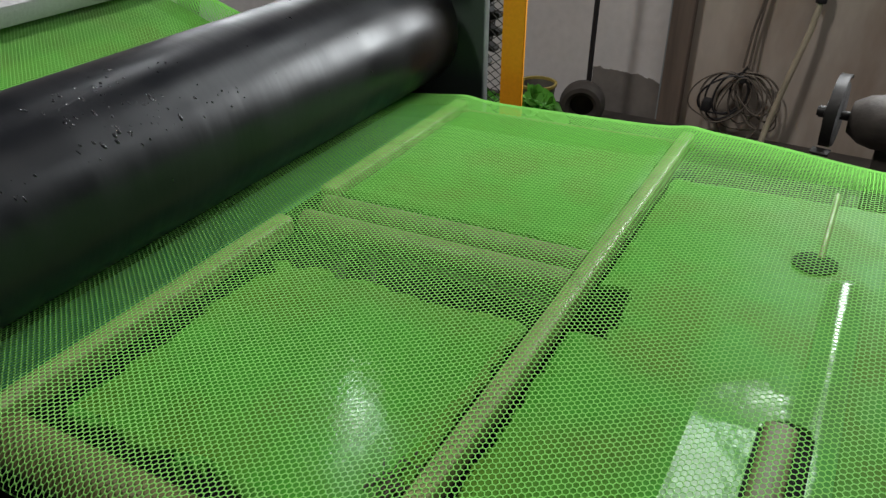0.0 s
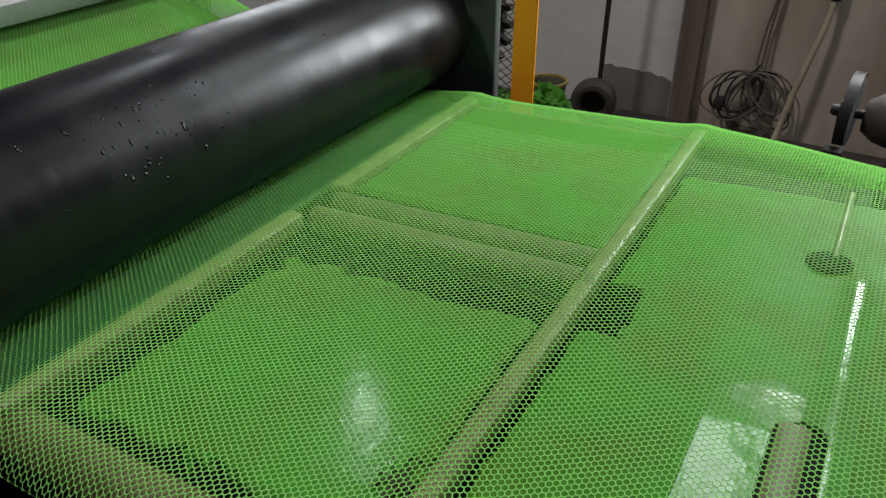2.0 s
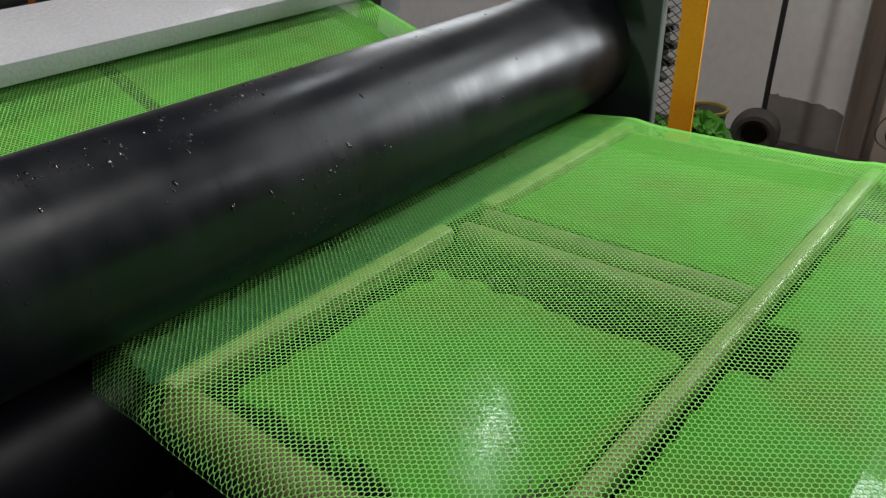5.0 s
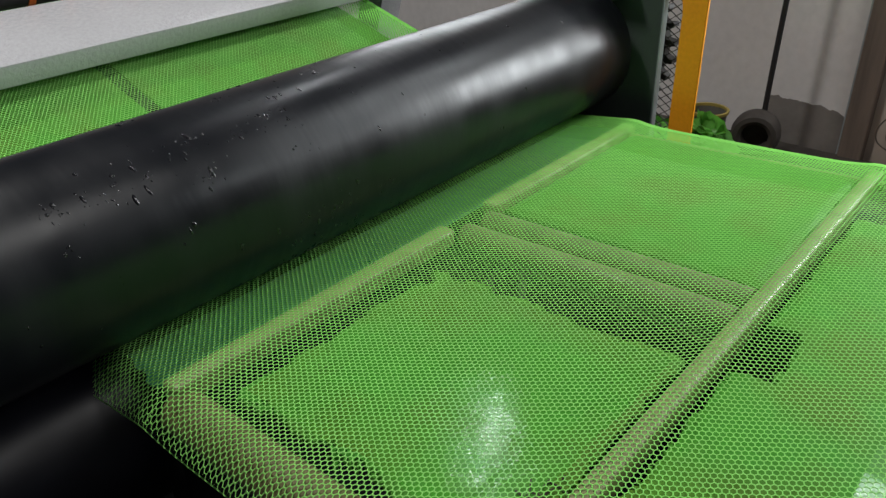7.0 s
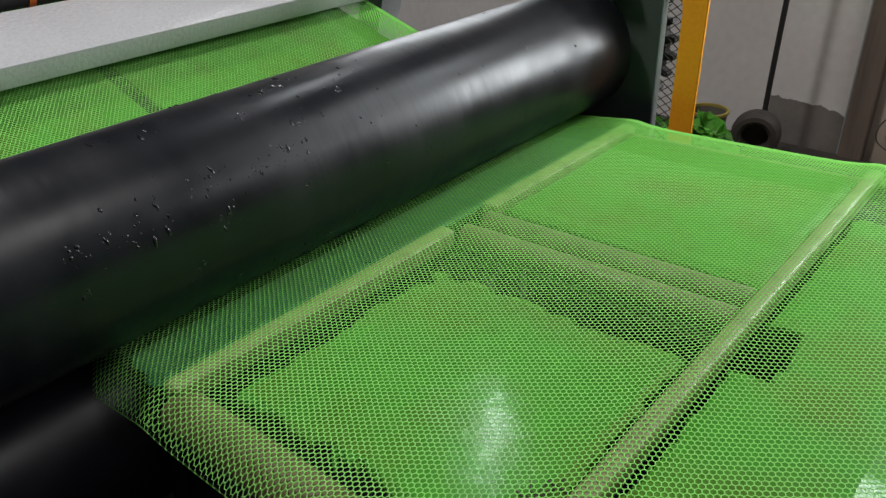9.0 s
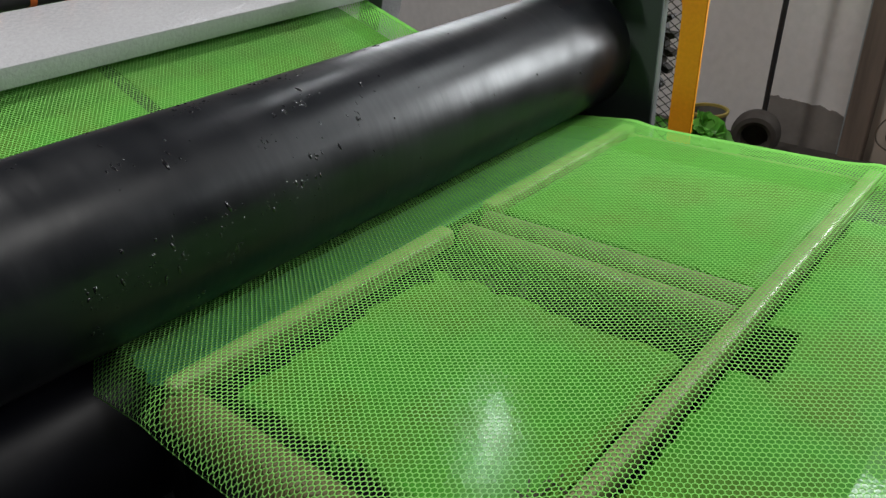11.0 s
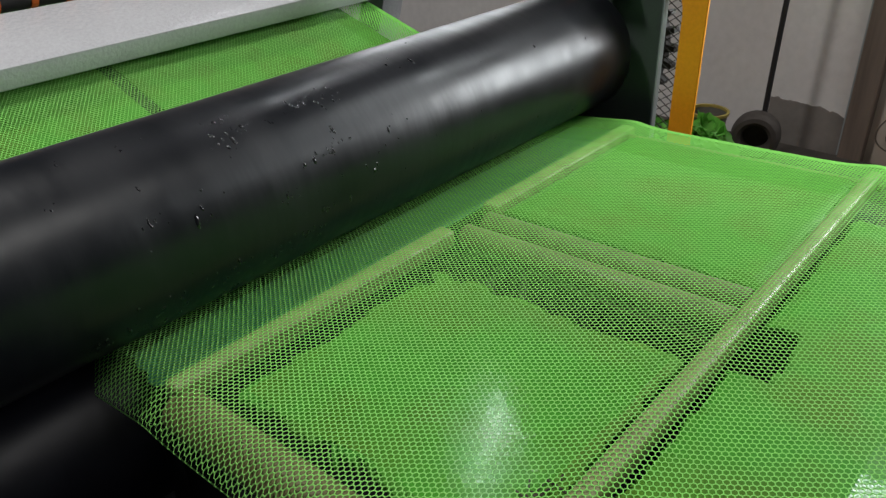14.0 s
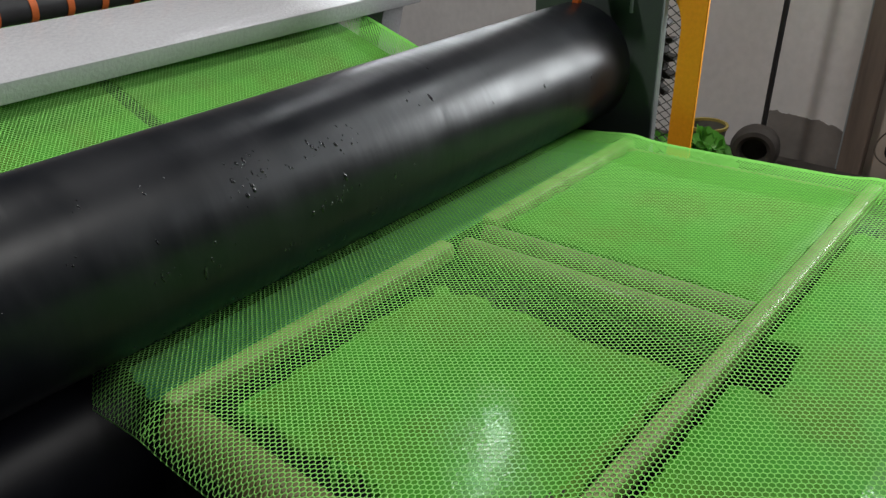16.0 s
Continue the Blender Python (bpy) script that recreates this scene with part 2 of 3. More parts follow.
def bed():
    base = empty("belt_bed", pose(0, 0, 0))
    for (y, w), spans in zip(FLATS, (((0.318, 0.822), (0.926, 1.40)), ((0.318, 1.40),), ((0.318, 1.27),))):
        top = sag_z(y) - 0.0022
        for x0, x1 in spans:
            part("cross_bar", bm_box((x0, y - w - 0.006, top - 0.03), (x1, y + w + 0.006, top), 0.0065, 3), BEIGE, base)
    for x, r in ((0.860, 0.0205), (0.917, 0.0195)):
        ya, yb = BAR_A - 0.004, BAR_B + 0.018
        part("long_rod", bm_cyl((x, yb, sag_z(BAR_B) - 0.0125 - r), (x, ya, sag_z(BAR_A) - 0.0125 - r), r, 24, 0.002), OLIVE, base)
    part("channel_web", bm_box((0.845, BAR_B + 0.020, -0.006), (0.930, BAR_A - 0.020, 0.0), 0.001, 1, Matrix.Translation((0, 0, plane_z(0.48) - 0.055))), OLIVE, base)
    part("side_tube", bm_cyl((0.326, -0.6, plane_z(-0.6) - 0.0415), (0.326, BAR_A - 0.004, plane_z(BAR_A) - 0.0415), 0.029, 32, 0.004), TUBE, base)
    part("thin_rod", bm_cyl((1.035, -0.017, plane_z(0) - 0.0135), (1.25, -0.017, plane_z(0) - 0.0135), 0.0045, 12, 0.001), BEIGE, base)
    part("rim_rod", bm_cyl((1.374, BAR_B - 0.02, plane_z(BAR_B) - 0.020), (1.374, BAR_A, plane_z(BAR_A) - 0.020), 0.008, 16, 0.002), BEIGE, base)
    for y in (BAR_A, BAR_B, -0.3):
        for x in (0.326, 1.374 if y > 0 else 1.24):
            part("leg", bm_box((x - 0.025, y - 0.025, 0.24), (x + 0.025, y + 0.025, plane_z(y) - 0.082), 0.004), BLACKP, base)
    part("side_rail", bm_box((0.15, -0.6, 0.70), (0.19, 0.70, 0.80), 0.004), BLACKP, base)
    part("side_rail", bm_box((1.45, -0.6, 0.72), (1.49, 0.70, 0.82), 0.004), BLACKP, base)
    part("skirt", bm_box((0.19, -0.6, 0.25), (1.45, 0.70, 0.27), 0.002), BLACKP, base, "black catch pan under the bed")
    part("plinth", bm_box((-0.45, -0.6, 0), (1.44, 1.42, 0.24), 0.004), BLACKP, base, "black machine plinth")
    part("skirt", bm_box((1.446, -0.6, 0.272), (1.45, 0.70, 0.72)), BLACKP, base)
    part("skirt", bm_box((0.15, -0.6, 0.25), (0.154, 0.70, 0.70)), BLACKP, base)
    return tagged(base, "pale galvanised bar frame that carries the green mesh belt", "machine frame")


bed()


def liner(x0, x1, y0, y1, rise, deep=0.05, fall=0.06, notch=(), wet=True, shade_fray=(0.03, 0.03, 0.03, 0.03), n=110):
    """A soft green sheet that swells up to the belt in its middle and falls away at its rims."""
    bm = bmesh.new()
    rnd = random.Random(21)
    g = []
    for j in range(n + 1):
        row = []
        for i in range(n + 1):
            u, v = i / n, j / n
            x, y = x0 + (x1 - x0) * u, y0 + (y1 - y0) * v
            du = min(u, 1 - u) * (x1 - x0) / fall
            dv = min(v, 1 - v) * (y1 - y0) / fall
            e = min(1, max(0, min(du, dv) * (1 + 0.35 * noise.noise((x * 14, y * 14, 3.0)))))
            sm = e
            z = plane_z(y) - rise - deep * (1 - sm) + 0.0012 * noise.noise((x * 9, y * 9, x0))
            row.append(bm.verts.new((x, y, z)))
        g.append(row)
    for j in range(n):
        for i in range(n):
            c = (g[j][i].co + g[j + 1][i + 1].co) / 2
            # Cells drop out raggedly near the rims, imitating the soft shade beside the bars.
            rim = min((c.x - x0) / shade_fray[0], (x1 - c.x) / shade_fray[1], (c.y - y0) / shade_fray[2], (y1 - c.y) / shade_fray[3])
            for q in notch:
                if q[0] < c.x < q[1]:
                    rim = min(rim, (q[2] - c.y) / shade_fray[3])
            if rim < 0.30 + 0.55 * noise.noise((c.x * 28, c.y * 28, x0)) + 0.2 * noise.noise((c.x * 90, c.y * 90, x0)) + 0.25 * rnd.random():
                continue
            bm.faces.new((g[j][i], g[j][i + 1], g[j + 1][i + 1], g[j + 1][i]))
    bmesh.ops.delete(bm, geom=[v for v in bm.verts if not v.link_faces], context="VERTS")
    rim = [e for e in bm.edges if e.is_boundary]
    out = bmesh.ops.extrude_edge_only(bm, edges=rim)
    for v in out["geom"]:
        if isinstance(v, bmesh.types.BMVert):
            v.co.z -= 0.006
    ob = part("liner_sheet", bm, LINER)
    ob.data.materials.append(DULL)
    for f in ob.data.polygons:
        if f.normal.z < 0.985 or not wet:
            f.material_index = 1
    return tagged(ob, "wet glossy green liner sheet under the mesh belt", "liner", "liner sheets under the belt")


liner(0.358, 0.738, 0.266, 0.668, 0.014, 0.006, 0.02, (), True, (0.03, 0.035, 0.015, 0.035), 190)
liner(0.938, 1.395, 0.262, 0.706, 0.014, 0.006, 0.02, (), False, (0.012, 0.02, 0.012, 0.016), 190)
liner(0.36, 1.235, -0.45, 0.231, 0.017, 0.006, 0.02, [(0.745, 0.860, 0.186)], False, (0.03, 0.02, 0.02, 0.016), 280)


def apron():
    """A wet sheet that slopes from bar A to the nip of the rollers; its dark teal holds the roller's cool shade."""
    bm = bmesh.new()
    g = []
    for j in range(9):
        y = 0.740 + 0.108 * j / 8
        z = 0.939 - 0.14 * (y - 0.740)
        left = 0.315 + 0.02 * j / 8 + 0.012 * noise.noise((y * 40, 0, 1))
        g.append([bm.verts.new((left + (1.385 - left) * i / 40, y, z + 0.0015 * noise.noise((i * 0.35, y * 20, 2)))) for i in range(41)])
    for j in range(8):
        for i in range(40):
            bm.faces.new((g[j][i], g[j][i + 1], g[j + 1][i + 1], g[j + 1][i]))
    ex = bmesh.ops.extrude_face_region(bm, geom=bm.faces[:])
    for v in ex["geom"]:
        if isinstance(v, bmesh.types.BMVert):
            v.co.z -= 0.003
    bmesh.ops.recalc_face_normals(bm, faces=bm.faces[:])
    ob = part("liner_sheet", bm, TEAL)
    return tagged(ob, "wet sheet sloping under the belt to the roller, dark teal as in shade", "liner", "liner sheets under the belt")


apron()


def dark_hole():
    # A matte black disc imitates the darkness of a hole in the liner.
    ob = part("dark_hole", bm_lathe([(0.0, 0.0), (0.027, 0.0), (0.029, 0.001), (0.029, 0.003), (0.027, 0.004), (0.0, 0.004)], 32), MATTE)
    ob.matrix_world = pose(1.022, -0.012, plane_z(-0.012) - 0.0165, -2.88, 0, 0)
    return tagged(ob, "round black disc that stands in for a dark hole in the liner", "rubber stop")


dark_hole()


def plate_rim(x):
    """The plate's side towards bar B: straight, then drawn in to the rounded tip."""
    if x < 0.70:
        return 0.060
    u = min(1.0, (x - 0.70) / 0.09)
    return 0.060 - 0.092 * u * u * (3 - 2 * u) - 0.022 * max(0.0, (x - 0.965) / 0.035) ** 2


def slotted_plate():
    """A glossy sheet with a raised finger-like ridge, a long slot, and a grimy tube that shows in the slot."""
    base = empty("slotted_plate", pose(0, 0, 0))
    bm = bmesh.new()
    nx, ny = 200, 56
    g = []
    for i in range(nx + 1):
        x = 0.30 + 0.70 * i / nx
        hi = plate_rim(x)
        lo = -0.076 + 0.018 * max(0.0, (x - 0.965) / 0.035) ** 2
        row = []
        for j in range(ny + 1):
            y = lo + (hi - lo) * j / ny
            ridge = math.exp(-((y + 0.053) / 0.017) ** 2) * min(1.0, max(0.0, (1.0 - x) / 0.02))
            fall = min(1.0, max(0.0, (x - 0.66) / 0.07)) * (1 - ridge)
            z = plane_z(y) - 0.0135 + 0.0034 * ridge - 0.003 * fall
            z += 0.0003 * noise.noise((x * 22, y * 40, 4.0))
            row.append(bm.verts.new((x, y, z)))
        g.append(row)
    for i in range(nx):
        for j in range(ny):
            c = (g[i][j].co + g[i + 1][j + 1].co) / 2
            if math.hypot(max(c.x - 0.662, 0), c.y + 0.029) < 0.025:
                continue
            bm.faces.new((g[i][j], g[i + 1][j], g[i + 1][j + 1], g[i][j + 1]))
    bmesh.ops.delete(bm, geom=[v for v in bm.verts if not v.link_faces], context="VERTS")
    bmesh.ops.recalc_face_normals(bm, faces=bm.faces[:])
    if sum(f.normal.z for f in bm.faces) < 0:
        bmesh.ops.reverse_faces(bm, faces=bm.faces[:])
    out = bmesh.ops.extrude_edge_only(bm, edges=[e for e in bm.edges if e.is_boundary])
    for v in out["geom"]:
        if isinstance(v, bmesh.types.BMVert):
            v.co.z -= 0.003
    part("plate", bm, WETPLATE, base)
    # Black strip over the liner, put in for the shade inside the slot.
    part("slot_shade", bm_box((0.30, -0.056, -0.0012), (0.69, -0.002, 0.0), 0.0003, 1, pose(0, 0, plane_z(0) - 0.0158, -2.88, 0, 0)), MATTE, base, "black strip that stands in for the shade in the slot")
    tube = bm_cyl((0.3, 0, 0), (0.680, 0, 0), 0.0155, 28, 0.003)
    for v in tube.verts:
        v.co.z *= 0.24
    tube.transform(Matrix.Translation((0, -0.0235, plane_z(-0.0235) - 0.0153)))
    part("rod", tube, TUBE, base, "grimy brown tube in the slot")
    return tagged(base, "glossy green slotted plate with a raised ridge under the mesh belt", "plate")


slotted_plate()


def dirt_clump(x, y, seed):
    """Brown fibres and crumbs that collect under the belt beside a bar."""
    rnd = random.Random(seed)
    ob = empty("dirt_clump", pose(x, y, plane_z(y) - 0.0128))
    for k in range(16):
        c = Vector((rnd.gauss(0, 0.014), rnd.gauss(0, 0.007), 0))
        d = Vector((rnd.gauss(0, 0.008), rnd.gauss(0, 0.006), rnd.uniform(-0.001, 0.001)))
        part("fibre", bm_tube([c - d, c + Vector((0, 0, 0.0012)), c + d], rnd.uniform(0.0007, 0.0016), 6), CLUMP, ob)
    return tagged(ob, "small clump of dark brown fibres on the liner", "dirt", "dirt clumps on the liner")


dirt_clump(0.428, 0.279, 1)
dirt_clump(0.447, 0.285, 2)
dirt_clump(0.40, 0.284, 3)

# ---- press rollers ----
DROPS = [
    (0.683, 35.5, 0.020, 4.5, 22), (0.684, 49.0, 0.009, 2.0, 5), (0.609, 35.8, 0.010, 2.6, 8), (0.813, 32.5, 0.006, 1.2, 3), (0.560, 34.1, 0.012, 3.2, 6), (0.464, 26.0, 0.003, 1.2, 3), (0.466, 35.0, 0.005, 1.6, 3), (0.757, 36.2, 0.013, 2.6, 4),
    (0.589, 70.6, 0.006, 1.6, 6), (0.648, 67.2, 0.011, 2.6, 12), (0.674, 79.1, 0.007, 1.6, 5), (0.614, 58.1, 0.014, 3.2, 9), (0.681, 49.4, 0.006, 1.3, 5), (0.762, 67.3, 0.008, 1.6, 6), (0.573, 54.6, 0.003, 1.2, 4), (0.819, 32.0, 0.011, 1.8, 3), (0.485, 71.7, 0.002, 1.2, 3),
    (0.289, 125.3, 0.006, 2.0, 7), (0.282, 109.3, 0.004, 1.6, 5), (0.466, 119.8, 0.009, 2.3, 6), (0.618, 110.8, 0.008, 1.8, 4), (0.541, 135.9, 0.005, 1.3, 3), (0.421, 97.0, 0.003, 1.2, 3), (0.382, 125.3, 0.011, 3.2, 8), (0.341, 125.7, 0.008, 2.6, 5),
    (0.593, 134.0, 0.013, 2.9, 11), (0.464, 135.8, 0.015, 3.9, 18), (0.541, 136.3, 0.006, 1.6, 7), (0.392, 130.7, 0.012, 3.6, 13), (0.287, 128.7, 0.008, 2.9, 11), (0.471, 115.8, 0.007, 1.8, 6), (0.334, 132.6, 0.010, 3.2, 7), (0.744, 136.6, 0.014, 2.6, 4),
    (0.668, 188.7, 0.011, 2.3, 12), (0.621, 185.3, 0.008, 1.8, 8), (0.570, 168.9, 0.007, 1.6, 7), (0.593, 140.2, 0.008, 1.8, 9), (0.639, 151.4, 0.008, 1.6, 7), (0.450, 180.8, 0.010, 2.6, 7), (0.377, 186.3, 0.006, 2.0, 6), (0.722, 165.3, 0.010, 2.0, 7), (0.782, 183.1, 0.010, 1.8, 5),
    (0.534, 223.0, 0.016, 3.9, 22), (0.688, 221.2, 0.014, 2.9, 16), (0.511, 212.3, 0.007, 1.8, 8), (0.633, 219.3, 0.012, 2.6, 9), (0.394, 232.5, 0.001, 1.2, 3), (0.325, 235.5, 0.003, 1.2, 4), (0.283, 211.4, 0.002, 1.2, 3), (0.868, 224.9, 0.012, 2.0, 4),
]


def drops(parent):
    """Water beads that cling to the rubber, some run together along the turn."""
    rnd = random.Random(11)
    V, F = [], []
    spots = [(rnd.gauss(x, sx * 1.7), rnd.gauss(a, sa * 1.6)) for x, a, sx, sa, n in DROPS for _ in range(round(1.1 * n))]
    spots += [(rnd.uniform(0.2, 1.35), rnd.uniform(-20, 250)) for _ in range(70)]
    for x, a in spots:
        s = min(0.0032, 0.0007 * math.exp(abs(rnd.gauss(0, 0.75))))
        long = rnd.uniform(1.0, 1.5) if rnd.random() < 0.65 else rnd.uniform(1.8, 3.4)
        lean = rnd.uniform(-0.35, 0.1)
        k0 = len(V)
        for ring, (rad, hh) in enumerate(((1.0, 0.0), (0.8, 0.24), (0.42, 0.40))):
            for k in range(8):
                t = 2 * math.pi * k / 8
                px, pa = s * rad * math.cos(t), s * rad * math.sin(t) * long
                px += lean * pa
                ang = radians(a) + pa / ROLL_R
                R = ROLL_R - 0.0002 + s * hh
                V.append((x + px, -R * math.cos(ang), R * math.sin(ang)))
        V.append((x, -(ROLL_R + s * 0.45) * math.cos(radians(a)), (ROLL_R + s * 0.45) * math.sin(radians(a))))
        for r in range(2):
            for k in range(8):
                A, B = k0 + r * 8 + k, k0 + r * 8 + (k + 1) % 8
                F.append((A, A + 8, B + 8, B))
        for k in range(8):
            F.append((k0 + 16 + k, len(V) - 1, k0 + 16 + (k + 1) % 8))
    me = bpy.data.meshes.new("water_bead")
    me.from_pydata(V, [], F)
    me.materials.append(WATER)
    for p in me.polygons:
        p.use_smooth = True
    ob = new("water_bead", me)
    ob.parent = parent
    return tagged(ob, "small water beads on black rubber", "", "", "stuff")


def roller(name, y, z, r, x0, x1, material, label):
    base = empty(name, pose(0, y, z))
    bm = bm_lathe([(0.05, x0), (r - 0.006, x0), (r - 0.002, x0 + 0.002), (r, x0 + 0.007), *[(r, x0 + (x1 - x0) * k / 12) for k in range(1, 12)], (r, x1 - 0.007), (r - 0.002, x1 - 0.002), (r - 0.006, x1), (0.05, x1)], 128, "X")
    part("sleeve", bm, material, base)
    part("shaft", bm_cyl((x0 - 0.1, 0, 0), (x1 + 0.10, 0, 0), 0.035, 32, 0.003), STEEL, base, "dark steel shaft")
    for x in (x0 - 0.004, x1 - 0.012):
        part("end_ring", bm_lathe([(0.03, x), (0.055, x), (0.055, x + 0.016), (0.03, x + 0.016)], 48, "X"), STEEL, base)
    return tagged(base, label, "roller")


press = roller("press_roller", ROLL_Y, ROLL_Z, ROLL_R, 0.03, 1.488, RUBBER, "large black rubber press roller beaded with water drops")
drops(press)
lower = roller("lower_roller", ROLL_Y, ROLL_Z - 0.2644, 0.1300, 0.03, 1.488, LOWRUB, "black rubber lower roller beneath the belt")


def side_frame():
    base = empty("side_frame", pose(1.525, 0, 0))
    part("side_plate", bm_box((0, 0.7345, 0), (0.02, 1.05, 1.36), 0.0015, 1), PLATE, base)
    part("front_edge", bm_box((0.001, 0.7315, 0), (0.019, 0.7345, 1.36), 0.0008, 1), EDGE, base, "pale grey painted plate edge")
    for z in (ROLL_Z, ROLL_Z - 0.26):
        part("bearing", bm_lathe([(0.035, -0.030), (0.06, -0.030), (0.068, -0.024), (0.068, -0.001)], 40, "X"), STEEL, base).location = (0, ROLL_Y, z)
    part("bracket", join(bm_box((-0.05, 0.80, 1.215), (-0.002, 0.87, 1.221), 0.001, 1), bm_box((-0.008, 0.80, 1.175), (-0.002, 0.806, 1.215), 0.001, 1)), EDGE, base, "small grey angle bracket")
    part("clip", bm_box((-0.06, 0.90, 1.19), (-0.045, 0.915, 1.23), 0.002), NOZZLE, base, "orange clip")
    return tagged(base, "dark green-grey painted steel side frame of the press", "machine frame")


side_frame()


def gear():
    base = empty("drive_gear", pose(1.598, ROLL_Y, ROLL_Z))
    n, r0, r1 = 28, 0.157, 0.178
    bm = bmesh.new()
    pts = []
    for k in range(n):
        for f, r in ((0.0, r0), (0.25, r0), (0.38, r1), (0.62, r1), (0.75, r0)):
            a = 2 * math.pi * (k + f) / n
            pts.append((r * math.cos(a), r * math.sin(a)))
    f0 = bm.faces.new([bm.verts.new((-0.012, y, z)) for y, z in pts])
    ex = bmesh.ops.extrude_face_region(bm, geom=[f0])
    for v in ex["geom"]:
        if isinstance(v, bmesh.types.BMVert):
            v.co.x += 0.024
    bmesh.ops.recalc_face_normals(bm, faces=bm.faces[:])
    part("gear_wheel", bm, STEEL, base, "", False)
    part("gear_hub", bm_cyl((-0.055, 0, 0), (0.03, 0, 0), 0.04, 24, 0.003), STEEL, base)
    return tagged(base, "dark greasy toothed drive gear on the roller shaft", "gear")


drive = gear()


def guard():
    """Orange frame with rounded corners and an expanded-metal panel."""
    base = empty("machine_guard", pose(1.552, 0, 0))
    y0, y1, z0, z1, w, rad = 0.651, 1.0, 0.35, 1.35, 0.053, 0.090

    def ring(inset, r, z1):
        P = []
        for cy, cz, a0 in ((y1 - inset - r, z1 - inset - r, 0), (y0 + inset + r, z1 - inset - r, 90), (y0 + inset + r, z0 + inset + r, 180), (y1 - inset - r, z0 + inset + r, 270)):
            for k in range(9):
                a = radians(a0 + k * 90 / 8)
                P.append((cy + r * math.cos(a), cz + r * math.sin(a)))
        return P
    bm = bmesh.new()
    A, B = ring(0, rad, z1), ring(w, 0.10, 1.30)
    layers = [[bm.verts.new((x, y, z)) for y, z in P] for x, P in ((0, A), (0, B), (0.009, B), (0.009, A))]
    n = len(A)
    for L0, L1 in zip(layers, layers[1:] + layers[:1]):
        for k in range(n):
            bm.faces.new((L0[k], L0[(k + 1) % n], L1[(k + 1) % n], L1[k]))
    bmesh.ops.recalc_face_normals(bm, faces=bm.faces[:])
    bmesh.ops.bevel(bm, geom=[e for e in bm.edges if e.calc_face_angle(0) > 1.2], offset=0.0015, segments=2, affect="EDGES")
    part("guard_frame", bm, ORANGE, base)
    V, F = [], []
    py, pz, t = 0.0135, 0.0095, 0.0009
    ny, nz = int((y1 - y0 - 2 * w) / py) + 2, int((z1 - z0 - 2 * w) / pz) + 2

    def bar(p, q):
        d = Vector((0, q[1] - p[1], -(q[0] - p[0]))).normalized() * t
        k = len(V)
        for x in (0.0095, 0.0115):
            for c, s in ((p, 1), (p, -1), (q, -1), (q, 1)):
                V.append((x, c[0] + d.y * s, c[1] + d.z * s))
        F.extend([(k, k + 1, k + 2, k + 3), (k + 7, k + 6, k + 5, k + 4), (k, k + 3, k + 7, k + 4), (k + 1, k + 5, k + 6, k + 2)])
    for i in range(ny):
        for j in range(nz):
            if (i + j) % 2:
                continue
            c = (y0 + w - 0.01 + i * py, z0 + w - 0.005 + j * pz)
            bar(c, (c[0] + py, c[1] + pz))
            bar(c, (c[0] + py, c[1] - pz))
    me = bpy.data.meshes.new("expanded_mesh")
    me.from_pydata(V, [], F)
    me.materials.append(DARKWIRE)
    ob = new("expanded_mesh", me)
    ob.parent = base
    ob["label"] = "dark expanded-metal mesh panel"
    for y in (0.672, 0.97):
        part("guard_leg", bm_box((0.010, y - 0.02, 0), (0.030, y + 0.02, z0 + 0.01), 0.003), ORANGE, base)
    return tagged(base, "bright orange machine guard with expanded metal panel", "guard")


guard()

# ---- beyond the roller ----


def beam():
    base = empty("grey_cross_beam", pose(0, 1.475, 1.1105, 16.8, 0, 0))
    part("beam_body", bm_box((-0.4, 0, 0), (1.60, 0.192, 0.045), 0.004), GREYP, base)
    for x in (-0.38, 1.50):
        part("beam_post", bm_box((x, 0.04, -1.12), (x + 0.08, 0.12, -0.001), 0.004, 2, pose(0, 0, 0, 0, 0, 0)), GREYP, base)
    return tagged(base, "grey painted steel cross beam with an orange-peel finish", "beam")


beam()


def spray_bar():
    base = empty("spray_pipe", pose(0, 1.70, 1.229))
    part("pipe", bm_cyl((-0.35, 0, 0), (1.48, 0, 0), 0.031, 28, 0.003), CABLE, base)
    for k in range(22):
        x = -0.23 + 0.075 * k
        nz = part("nozzle", join(bm_lathe([(0.030, -0.007), (0.033, -0.007), (0.033, 0.007), (0.030, 0.007)], 24, "X"), bm_cyl((0, 0, 0.028), (0, 0, 0.055), 0.007, 12, 0.001)), NOZZLE, base, "orange nozzle clamp" if k == 0 else "")
        nz.location = (x, 0, 0)
    for x in (-0.32, 1.46):
        part("pipe_stand", bm_box((x - 0.02, -0.02, -1.229), (x + 0.02, 0.02, -0.02), 0.003), GREYP, base)
    return tagged(base, "black spray pipe with orange nozzle clamps", "pipe")


spray_bar()


def far_liner(x0, x1):
    """A sheet under the rising run of the belt."""
    ob = part("liner_sheet", bm_box((x0, 0.06, -0.006), (x1, 0.72, 0.0), 0.002, 1), DULL)
    ob.matrix_world = pose(0, ROLL_Y + ROLL_R * math.sin(RISE), ROLL_Z - ROLL_R * math.cos(RISE) - 0.040, 16.8, 0, 0)
    return tagged(ob, "green liner sheet under the rising belt", "liner", "liner sheets under the belt")


far_liner(0.30, 0.712)
far_liner(0.742, 1.38)


